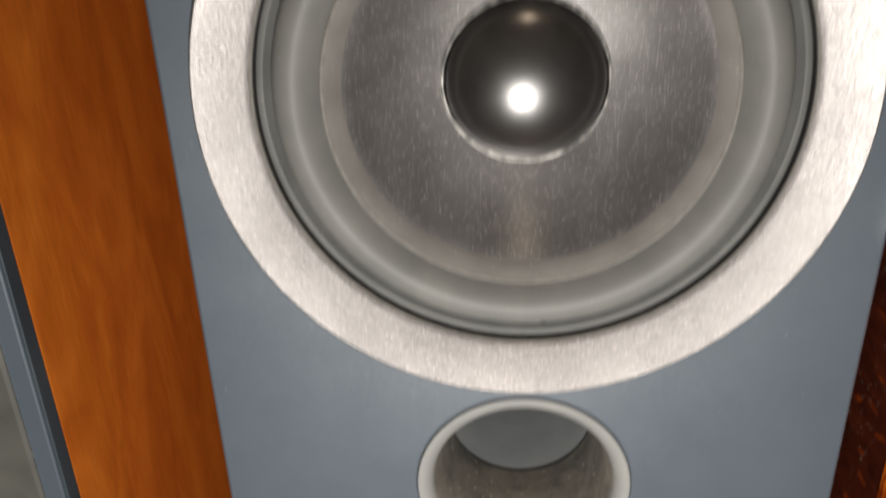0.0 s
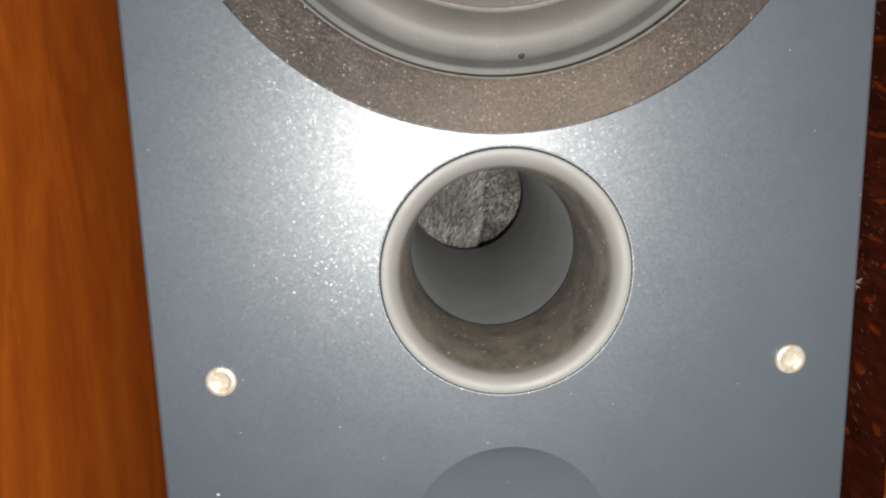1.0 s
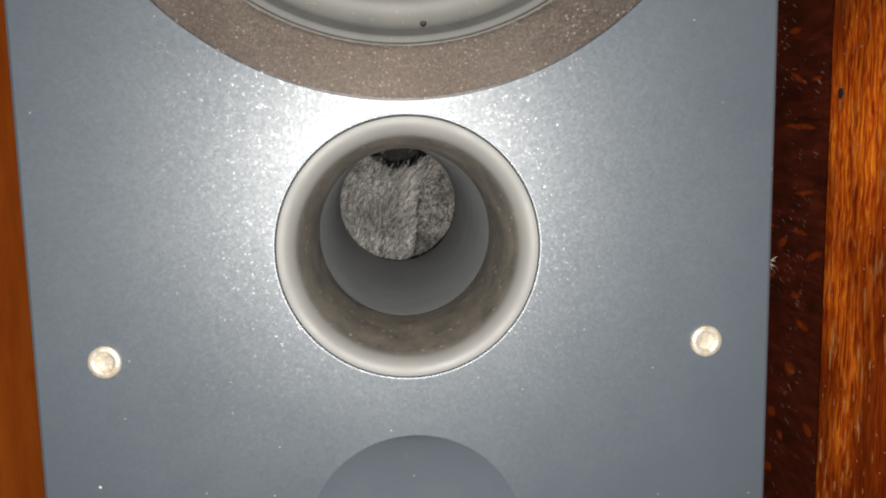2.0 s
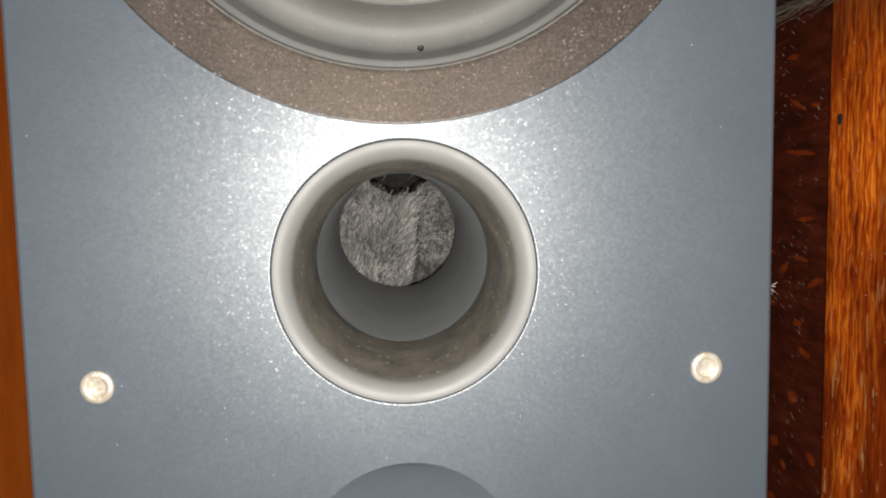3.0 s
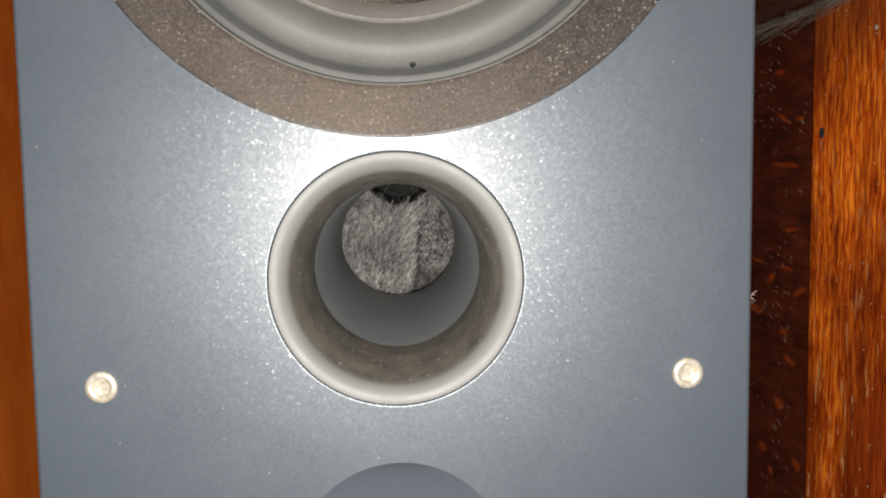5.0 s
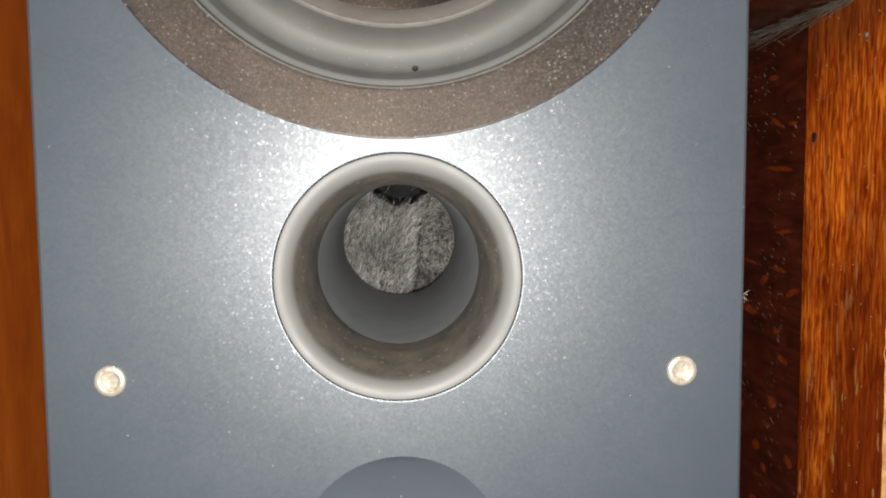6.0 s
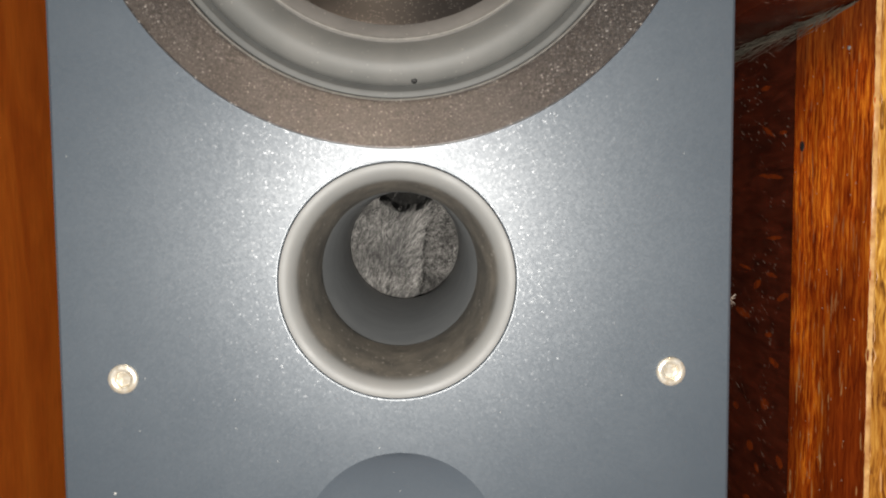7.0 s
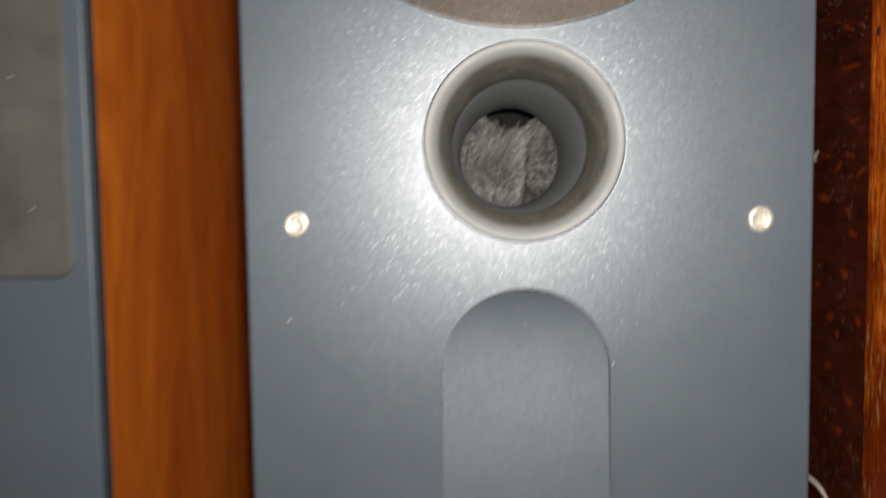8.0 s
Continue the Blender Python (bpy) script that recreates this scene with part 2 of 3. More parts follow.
def make_dark_oak():
    m = Mat("dark_varnished_oak_panel").put(Roughness=0.26)
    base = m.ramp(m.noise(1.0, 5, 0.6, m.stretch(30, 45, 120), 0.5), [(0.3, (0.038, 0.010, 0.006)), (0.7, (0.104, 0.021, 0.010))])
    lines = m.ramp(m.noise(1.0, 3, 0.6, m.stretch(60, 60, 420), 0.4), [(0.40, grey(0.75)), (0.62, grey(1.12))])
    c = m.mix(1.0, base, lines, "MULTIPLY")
    wob = m.t.nodes.new("ShaderNodeVectorMath")
    wob.operation = "MULTIPLY_ADD"
    jitter = m.t.nodes.new("ShaderNodeTexNoise")
    jitter.inputs["Scale"].default_value = 190
    m.link(m.co, jitter.inputs["Vector"])
    m.link(jitter.outputs["Color"], wob.inputs[0])
    wob.inputs[1].default_value = (0.0, 0.004, 0.0014)
    m.link(m.co, wob.inputs[2])
    flat = m.t.nodes.new("ShaderNodeVectorMath")
    flat.operation = "MULTIPLY"
    m.link(wob.outputs[0], flat.inputs[0])
    flat.inputs[1].default_value = (0, 1, 1)
    total = 0.0
    for y, z, long, high, slope in FLECKS:
        n = m.t.nodes.new("ShaderNodeMapping")
        n.vector_type = "TEXTURE"
        n.inputs["Location"].default_value = (0, y - 0.20 + 0.002, z + 0.0007)
        n.inputs["Rotation"].default_value = (radians(slope), 0, 0)
        n.inputs["Scale"].default_value = (1, long, high)
        m.link(flat.outputs[0], n.inputs["Vector"])
        size = m.t.nodes.new("ShaderNodeVectorMath")
        size.operation = "LENGTH"
        m.link(n.outputs[0], size.inputs[0])
        total = m.math("MAXIMUM", total, m.math("SUBTRACT", 1.0, size.outputs["Value"]))
    figure = m.ramp(total, [(0.0, grey(0)), (0.35, grey(0.8))])
    c = m.mix(figure, c, m.ramp(m.noise(260, 3), [(0.3, (0.16, 0.026, 0.006)), (0.7, (0.30, 0.052, 0.007))]))
    nick = m.ramp(m.noise(1.0, 1, 0.5, m.turned(25, 400, 190, 1300)), [(0.68, grey(0)), (0.73, grey(0.75))])
    where = m.ramp(m.noise(28, 2), [(0.46, grey(0)), (0.57, grey(1))])
    c = m.mix(m.math("MULTIPLY", nick, where), c, (0.42, 0.34, 0.27))
    m.colour(m.mix(m.specks(300, 0.065, 0.22), c, (0.6, 0.5, 0.4)))
    return m.bump(m.noise(1.0, 3, 0.5, m.stretch(200, 300, 300)), 0.1, 0.0004).mat


def make_oak(name, low, mid, high, mellow=0.95):
    m = Mat(name).put(Roughness=0.26)
    wave = m.t.nodes.new("ShaderNodeVectorMath")
    wave.operation = "MULTIPLY_ADD"
    sway = m.t.nodes.new("ShaderNodeTexNoise")
    sway.inputs["Scale"].default_value = 110
    sway.inputs["Detail"].default_value = 1
    m.link(m.co, sway.inputs["Vector"])
    m.link(sway.outputs["Color"], wave.inputs[0])
    wave.inputs[1].default_value = (0.0025, 0.0025, 0.0)
    m.link(m.co, wave.inputs[2])
    fine = m.t.nodes.new("ShaderNodeMapping")
    fine.inputs["Scale"].default_value = (720, 720, 66)
    m.link(wave.outputs[0], fine.inputs["Vector"])
    grain = m.noise(1.0, 3, 0.6, fine.outputs[0], 0.6)
    c = m.ramp(grain, [(0.36, low), (0.50, mid), (0.66, high)])
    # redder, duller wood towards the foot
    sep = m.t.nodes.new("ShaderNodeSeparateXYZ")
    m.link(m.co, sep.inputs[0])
    foot = m.ramp(sep.outputs[2], [(0.225, grey(1)), (0.315, grey(0))])
    red = m.ramp(m.math("ADD", m.noise(1.0, 3, 0.5, m.stretch(30, 30, 14), 0.6), m.math("MULTIPLY", foot, 0.22)), [(0.42, grey(0.0)), (0.68, grey(mellow))])
    c = m.mix(red, c, m.ramp(grain, [(0.3, (0.115, 0.015, 0.003)), (0.7, (0.27, 0.041, 0.006))]))
    shade = m.ramp(m.noise(1.0, 4, 0.55, m.stretch(60, 60, 10)), [(0.30, grey(0.65)), (0.66, grey(1.25))])
    c = m.mix(0.9, c, shade, "MULTIPLY")
    wear = m.ramp(m.noise(1.0, 2, 0.5, m.stretch(520, 520, 80)), [(0.64, grey(0)), (0.68, grey(0.8))])
    c = m.mix(m.math("MULTIPLY", wear, m.math("MULTIPLY_ADD", foot, 0.9)), c, (0.52, 0.27, 0.10))
    # darker brown round the joint at the top, with an uneven edge
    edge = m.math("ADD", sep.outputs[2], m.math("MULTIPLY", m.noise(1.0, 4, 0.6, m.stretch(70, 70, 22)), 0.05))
    top_brown = m.ramp(edge, [(0.394, grey(0)), (0.412, grey(0.74 * mellow))])
    c = m.mix(top_brown, c, m.ramp(grain, [(0.3, (0.09, 0.016, 0.005)), (0.7, (0.20, 0.050, 0.012))]))
    m.colour(m.mix(m.specks(230, 0.07, 0.14), c, (0.55, 0.42, 0.28)))
    return m.bump(grain, 0.25, 0.0006).mat


def make_plain(name, low, high, rough, scale=3.0):
    m = Mat(name).put(Roughness=rough)
    m.colour(m.ramp(m.noise(scale, 5), [(0.3, low), (0.7, high)]))
    return m.bump(m.noise(200, 3), 0.1, 0.001).mat


PAINT = make_paint()
CHERRY = make_cherry()
EDGE = make_edge()
BEZEL = make_bezel()
FLANGE = make_rubber("grey_flange", (0.090, 0.093, 0.091), (0.122, 0.124, 0.119), 0.6)
RUBBER = make_rubber("grey_rubber", (0.140, 0.143, 0.137), (0.172, 0.172, 0.163), 0.58)
LIP = make_rubber("dull_grey_lip", (0.150, 0.143, 0.134), (0.205, 0.195, 0.183), 0.6, 0.6)
DUST_GREY = make_plain("pale_dust_grey", (0.17, 0.163, 0.15), (0.25, 0.24, 0.22), 0.85, 300)
BLACK = make_rubber("black_gap", (0.01, 0.01, 0.01), (0.02, 0.02, 0.02), 0.7, 0.0)
CONE = make_cone()
CAP = make_cap()
RIM = make_rim()
PORT = make_port()
TUBE = make_rubber("grey_tube_plastic", (0.175, 0.184, 0.190), (0.21, 0.218, 0.222), 0.42, 0.1)
BRASS = make_brass()
FIBRE = make_fibre()
# near-black wadding: shade in the hole and between fibres, put into the colour
PAD_SHADE = make_plain("wadding_shade_dark", (0.012, 0.0115, 0.011), (0.028, 0.027, 0.025), 0.9, 200)
PLATE = make_plate()
DARK_OAK = make_dark_oak()
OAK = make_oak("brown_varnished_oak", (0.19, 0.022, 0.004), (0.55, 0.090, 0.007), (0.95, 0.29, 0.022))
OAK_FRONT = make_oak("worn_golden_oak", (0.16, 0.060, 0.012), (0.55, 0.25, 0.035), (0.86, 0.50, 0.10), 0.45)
BARE = make_plain("bare_worn_oak", (0.32, 0.12, 0.022), (0.66, 0.40, 0.15), 0.45, 220)
WEB = make_plain("cobweb", (0.075, 0.070, 0.052), (0.17, 0.158, 0.12), 0.8, 90)
PLASTER = make_plain("plain_plaster", (0.42, 0.36, 0.30), (0.48, 0.42, 0.35), 0.9)
BOARDS = make_plain("floor_wood", (0.12, 0.06, 0.03), (0.2, 0.1, 0.05), 0.5)
CABLE = make_plain("pale_cable", (0.5, 0.42, 0.34), (0.6, 0.5, 0.42), 0.5, 40)


# ---- helpers of the scene ----
def part(name, bm, material, parent, label="", smooth=False):
    me = bpy.data.meshes.new(name)
    bmesh.ops.recalc_face_normals(bm, faces=bm.faces)
    if smooth:
        for e in bm.edges:
            e.smooth = len(e.link_faces) != 2 or e.calc_face_angle(0.0) < radians(32)
    bm.to_mesh(me)
    bm.free()
    me.materials.append(material)
    for p in me.polygons:
        p.use_smooth = smooth
    ob = new(name, me)
    ob.parent = parent
    if label:
        tagged(ob, label)
    return ob


def thing(name, place, label, category, group="", kind=""):
    ob = new(name)
    ob.location = place
    ob.empty_display_size = 0.05
    return tagged(ob, label, category, group, kind)


def box(x0, x1, y0, y1, z0, z1, bevel=0.0, segments=2, bm=None):
    bm = bm or bmesh.new()
    m = Matrix.Translation(((x0 + x1) / 2, (y0 + y1) / 2, (z0 + z1) / 2)) @ Matrix.Diagonal((x1 - x0, y1 - y0, z1 - z0, 1))
    made = bmesh.ops.create_cube(bm, size=1, matrix=m)
    if bevel:
        edges = {e for v in made["verts"] for e in v.link_edges}
        bmesh.ops.bevel(bm, geom=list(edges), offset=bevel, segments=segments, profile=0.6, affect="EDGES")
    return bm


def lathe(profile, cx, cz, segments=128, closed=False):
    """A turned shape about an axis along y; profile is a row of (radius, y)."""
    bm = bmesh.new()
    rings = []
    for r, y in profile:
        if r < 1e-6:
            rings.append([bm.verts.new((cx, y, cz))])
        else:
            rings.append([bm.verts.new((cx + r * math.cos(2 * math.pi * k / segments), y, cz + r * math.sin(2 * math.pi * k / segments))) for k in range(segments)])
    pairs = list(zip(rings, rings[1:])) + ([(rings[-1], rings[0])] if closed else [])
    for a, b in pairs:
        for k in range(segments):
            j = (k + 1) % segments
            if len(a) == 1 and len(b) == 1:
                continue
            if len(b) == 1:
                bm.faces.new((a[k], a[j], b[0]))
            elif len(a) == 1:
                bm.faces.new((a[0], b[j], b[k]))
            else:
                bm.faces.new((a[k], a[j], b[j], b[k]))
    return bm


def circle(cx, cz, r, n=96):
    return [(cx + r * math.cos(2 * math.pi * k / n), cz + r * math.sin(2 * math.pi * k / n)) for k in range(n)]


def arch(top, r, bottom, n=40):
    """A round-topped slot, anticlockwise from its lower right corner."""
    cz = top - r
    rows = 16
    side = [cz + (bottom - cz) * k / rows for k in range(rows + 1)]
    out = [(r, z) for z in reversed(side)][:-1]
    out += [(r * math.cos(math.pi * k / n), cz + r * math.sin(math.pi * k / n)) for k in range(n + 1)]
    out += [(-r, z) for z in side][1:]
    return out


def panel_with_holes(x0, x1, z0, z1, y, thick, holes, ease=0.0012):
    """A board facing -y with eased front edges and holes right through."""
    bm = bmesh.new()
    edges = []

    def loop(points, yy):
        vs = [bm.verts.new((px, yy, pz)) for px, pz in points]
        return vs, [bm.edges.new((vs[k], vs[(k + 1) % len(vs)])) for k in range(len(vs))]

    def rect(d):
        return [(x0 + d, z0 + d), (x1 - d, z0 + d), (x1 - d, z1 - d), (x0 + d, z1 - d)]

    front, es = loop(rect(ease), y)
    edges += es
    hole_loops = []
    for h in holes:
        vs, es = loop(h, y)
        hole_loops.append((vs, h))
        edges += es
    bmesh.ops.triangle_fill(bm, edges=edges, use_beauty=True, use_dissolve=False)
    rims = [front]
    for yy, d in ((y + ease * 0.35, ease * 0.3), (y + ease, 0.0), (y + thick, 0.0)):
        rims.append([bm.verts.new((px, yy, pz)) for px, pz in rect(d)])
    for a, b in zip(rims, rims[1:]):
        for k in range(4):
            bm.faces.new((a[k], a[(k + 1) % 4], b[(k + 1) % 4], b[k]))
    for vs, h in hole_loops:
        back = [bm.verts.new((px, y + thick, pz)) for px, pz in h]
        n = len(vs)
        for k in range(n):
            bm.faces.new((vs[k], vs[(k + 1) % n], back[(k + 1) % n], back[k]))
    return bm


# ---- the room round it ----
def slab(name, x0, x1, y0, y1, z0, z1, material, label, category):
    ob = part(name, box(x0, x1, y0, y1, z0, z1), material, None)
    return tagged(ob, label, category, kind="structure")


slab("floor", -1.9, 2.3, -2.6, 0.8, -0.1, 0.0, BOARDS, "brown wooden floor under the loudspeakers", "floor")
slab("ceiling", -1.9, 2.3, -2.6, 0.8, 2.4, 2.5, PLASTER, "plain pale ceiling of the room", "ceiling")
slab("wall_north", -1.9, 2.3, 0.7, 0.8, 0.0, 2.4, PLASTER, "plain plaster wall behind the loudspeakers", "wall")
slab("wall_south", -1.9, 2.3, -2.6, -2.5, 0.0, 2.4, PLASTER, "plain plaster wall across the room", "wall")
slab("wall_west", -1.9, -1.8, -2.5, 0.7, 0.0, 2.4, PLASTER, "plain plaster side wall of the room", "wall")
slab("wall_east", 2.2, 2.3, -2.5, 0.7, 0.0, 2.4, PLASTER, "plain plaster side wall of the room", "wall")


# ---- the loudspeaker ----
ARCH_TOP, ARCH_R, ARCH_LOW = Z0 - 0.0609, 0.0354, Z0 - 0.172
BOLTS = ((-0.0954, Z0 - 0.0329), (0.0962, Z0 - 0.0331))


def cabinet(parent, front):
    """Cherry sides, top, bottom and back round a hollow."""
    h, w, t = HIGH, WIDE / 2, 0.018
    for x0, x1 in ((-w, -w + t), (w - t, w)):
        part("side_panel", box(x0, x1, front, DEEP, 0, h, 0.0008), CHERRY, parent)
    part("top_panel", box(-w + t, w - t, front, DEEP, h - t, h, 0.0008), CHERRY, parent)
    part("bottom_panel", box(-w + t, w - t, front, DEEP, 0, t, 0.0008), CHERRY, parent)
    part("back_panel", box(-w + t, w - t, DEEP - t, DEEP, t, h - t, 0.0008), CHERRY, parent)


speaker = thing("loudspeaker", (0, 0, 0), "upright loudspeaker with blue-grey baffle, metal woofer and round port, dusty", "loudspeaker", "loudspeakers")
cabinet(speaker, 0.020)
slot = arch(ARCH_TOP, ARCH_R, ARCH_LOW)
part("baffle", panel_with_holes(-WIDE / 2 + 0.0002, WIDE / 2 + 0.0002, 0.0, HIGH, 0.0, 0.020,
     [circle(0, WOOFER_Z, 0.1048, 128), circle(0, Z0, 0.0420), slot] + [circle(x, z, 0.0046, 32) for x, z in BOLTS]), PAINT, speaker,
     "blue-grey metallic painted front board with dust specks")


def scoop():
    """The hollow floor of the thumb-like scoop, which falls in below its round top and comes out again lower down."""
    bm = bmesh.new()

    def depth(z):
        s = (ARCH_TOP - z) / (ARCH_TOP - ARCH_LOW)
        return 0.0060 * math.sin(math.pi * min(1.0, max(0.0, s)) ** 0.52) + 0.0002

    rows, cols, grid = 44, 16, []
    for k in range(rows + 1):
        z = ARCH_TOP + (ARCH_LOW - ARCH_TOP) * (k / rows) ** 1.4
        below = ARCH_TOP - z
        half = ARCH_R if below >= ARCH_R else math.sqrt(max(0.0, ARCH_R ** 2 - (ARCH_R - below) ** 2))
        grid.append([bm.verts.new((half * (2 * c / cols - 1) * 1.002, depth(z), z)) for c in range(cols + 1)])
    for a, b in zip(grid, grid[1:]):
        for c in range(cols):
            bm.faces.new((a[c], a[c + 1], b[c + 1], b[c]))
    bmesh.ops.remove_doubles(bm, verts=bm.verts, dist=1e-6)
    return bm


part("scoop", scoop(), PAINT, speaker, "shallow round-topped scoop in the front board", True)

# woofer: bezel, flange, surround, cone, cap
bezel_profile = [(0.1046, 0.012), (0.1052, 0.0004), (0.1061, -0.0002), (0.1063, -0.0034), (0.1061, -0.0039), (0.1056, -0.0041),
                 (0.0912, 0.0032), (0.0892, 0.0042), (0.0886, 0.0048), (0.0885, 0.0053)]
part("bezel", lathe(bezel_profile, 0, WOOFER_Z), BEZEL, speaker, "brownish spun metal ring with dust specks", True)
# inner edge of the ring in a pale matte grey, unlike its metal
part("bezel_edge", lathe([(0.0893, 0.0040), (0.0891, 0.0039), (0.0887, 0.0043), (0.0886, 0.0048)], 0, WOOFER_Z), DUST_GREY, speaker, "thin pale inner edge of the metal ring", True)
part("gap_ring", lathe([(0.0886, 0.0054), (0.0882, 0.0098), (0.0850, 0.0108)], 0, WOOFER_Z), BLACK, speaker, "black gap inside the metal ring")
part("flange", lathe([(0.0884, 0.0110), (0.0884, 0.0080), (0.0879, 0.0074), (0.0865, 0.0071), (0.0859, 0.0073), (0.0840, 0.0096), (0.0834, 0.0102)], 0, WOOFER_Z), FLANGE, speaker,
     "grey rim of the surround", True)
roll = [(0.0839, 0.0100)]
for k in range(15):
    a = math.pi / 2 * k / 14
    roll.append((0.0767 + 0.0070 * math.cos(a), 0.0100 - 0.0058 * math.sin(a)))
for k in range(1, 17):
    u = k / 16
    roll.append((0.0767 - 0.0083 * u, 0.0042 + 0.0064 * u ** 1.8))
part("surround", lathe(roll, 0, WOOFER_Z), RUBBER, speaker, "grey rubber roll round the cone", True)
part("glue_line", lathe([(0.0680, 0.0101), (0.0677, 0.0095), (0.0671, 0.0094), (0.0666, 0.0100)], 0, WOOFER_Z), DUST_GREY, speaker, "thin pale dusty line along the surround", True)
part("surround_lip", lathe([(0.0687, 0.0110), (0.0681, 0.0100), (0.0672, 0.0097), (0.0655, 0.0107), (0.0618, 0.0140), (0.0612, 0.0150)], 0, WOOFER_Z), LIP, speaker, "dull grey dusty lip of the surround", True)
part("dimple", lathe([(0.0, 0.0060), (0.0008, 0.0061), (0.0012, 0.0068), (0.0014, 0.0092)], 0.0065, WOOFER_Z - 0.0818, 20), BLACK, speaker, "small dark mark on the rubber")
cone = [(0.0622, 0.0142)]
for k in range(13):
    q = k / 12
    cone.append((0.0614 - 0.0334 * q, 0.0146 + 0.0170 * q + 0.0014 * math.sin(math.pi * q)))
part("cone", lathe(cone, 0, WOOFER_Z), CONE, speaker, "dark anodised metal cone, dusty", True)
part("cap_rim", lathe([(0.0298, 0.0332), (0.0296, 0.0305), (0.0292, 0.0299), (0.0286, 0.0299), (0.0282, 0.0306)], 0, WOOFER_Z), RIM, speaker, "thin worn metal rim round the cap", True)
cap = [(0.0282, 0.0312), (0.0281, 0.0306)]
for k in range(1, 25):
    a = k / 24
    cap.append((0.0279 * math.cos(a * math.pi / 2), 0.0304 - 0.0120 * math.sin(a * math.pi / 2)))
cap[-1] = (0.0, cap[-1][1])
part("dust_cap", lathe(cap, 0, WOOFER_Z), CAP, speaker, "shiny dark domed cap in the cone's middle", True)

# port: flared mouth, tube, wadding behind it
mouth = [(0.0413, 0.012), (0.0413, -0.0001), (0.0412, -0.0006)]
for k in range(17):
    a = radians(-8 + 80 * k / 16)
    mouth.append((0.0402 - 0.0054 * math.sin(a), 0.0046 - 0.0056 * math.cos(a)))
for k in range(1, 13):
    u = k / 12
    mouth.append((0.03105 + 0.00405 * (1 - u) ** 2.2, 0.0029 + 0.0420 * u))
part("port_flare", lathe(mouth, 0, Z0), PORT, speaker, "rounded satin grey mouth of the port, brown with dust inside", True)
part("port_gasket", lathe([(0.0412, 0.0008), (0.0417, 0.0006)], 0, Z0), BLACK, speaker, "thin black joint round the port")
part("port_rim", lathe([(0.0415, 0.0060), (0.0415, 0.0003), (0.0418, -0.0001), (0.0422, -0.00015), (0.0424, 0.0002)], 0, Z0), PAINT, speaker, "eased painted edge round the port", True)
part("port_tube", lathe([(0.0330, 0.0440), (0.0316, 0.0440), (0.0315, 0.0470), (0.0309, 0.0480), (0.0309, 0.1905), (0.0330, 0.1905)], 0, Z0), TUBE, speaker, "dark grey plastic tube", True)


def gap(x, z):
    """How far inside the dark hole above the wadding's fold: 1 in its middle, 0 outside."""
    edge = 0.0180 + 0.08 * x + 30 * (x - 0.003) ** 2 + 0.0012 * noise.noise(Vector((x * 170, 1.0, 4.0)))
    return min(1.0, max(0.0, (z - edge) / 0.0030))


def crease_at(z):
    return 0.0115 + 0.12 * z + 0.0022 * noise.noise(Vector((0.5, z * 110, 2.0)))


def fold(x, z):
    """Lumps of the wadding, with a crease down it and a hole above."""
    crease = 0.012 * math.exp(-((x - crease_at(z)) / 0.0021) ** 2) * min(1.0, max(0.0, (0.014 - z) / 0.01))
    step = 0.008 / (1 + math.exp(-(x - crease_at(z)) / 0.0012))
    lump = -0.007 * math.exp(-((x + 0.006) / 0.014) ** 2 - ((z + 0.004) / 0.02) ** 2)
    return noise.noise(Vector((x * 45, z * 40, 3.1))) * 0.004 + crease + step + lump + 0.055 * gap(x, z)


def wadding():
    bm = bmesh.new()
    n = 130
    rows = []
    for i in range(n + 1):
        row = []
        for j in range(n + 1):
            x, z = (2 * j / n - 1) * 0.045, (2 * i / n - 1) * 0.045
            d = fold(x, z) + 0.0008 * noise.noise(Vector((x * 700, z * 700, 0.3))) + noise.noise(Vector((x * 190, z * 150, 7.7))) * 0.002
            row.append(bm.verts.new((x, 0.2018 + d, Z0 + z)))
        rows.append(row)
    for a, b in zip(rows, rows[1:]):
        for j in range(n):
            bm.faces.new((a[j], a[j + 1], b[j + 1], b[j]))
    return bm


def fibres(count=21000):
    bm = bmesh.new()
    rnd = random.Random(4)
    for _ in range(count):
        r, a = 0.036 * math.sqrt(rnd.random()), rnd.uniform(0, 2 * math.pi)
        x, z = r * math.cos(a), r * math.sin(a)
        beyond = x > crease_at(z)
        if gap(x, z) > 0.25 and rnd.random() < 0.98 or abs(x - crease_at(z)) < 0.0015 and z < 0.008 and rnd.random() < 0.8:
            continue
        y = 0.2 + fold(x, z) + noise.noise(Vector((x * 190, z * 150, 7.7))) * 0.002
        turn = 1.15 + 0.6 * noise.noise(Vector((x * 40, z * 40, 1.0))) + rnd.uniform(-0.4, 0.4) * (3.0 if beyond else 1.0)
        long, w = rnd.uniform(0.002, 0.006) * (0.5 if beyond else 1.0), 0.00008
        dx, dz = math.cos(turn), math.sin(turn)
        if gap(x + dx * long, z + dz * long) > 0.2 and rnd.random() < 0.85:
            continue
        lift = rnd.uniform(0.0003, 0.0015)
        p = [(x, y + 0.0004, z), (x + dx * long * 0.5, y - lift, z + dz * long * 0.5), (x + dx * long, y - lift * 0.6, z + dz * long)]
        vs = []
        for px, py, pz in p:
            vs.append((bm.verts.new((px - dz * w, py, Z0 + pz + dx * w)), bm.verts.new((px + dz * w, py, Z0 + pz - dx * w))))
        for (a0, a1), (b0, b1) in zip(vs, vs[1:]):
            bm.faces.new((a0, a1, b1, b0))
    return bm


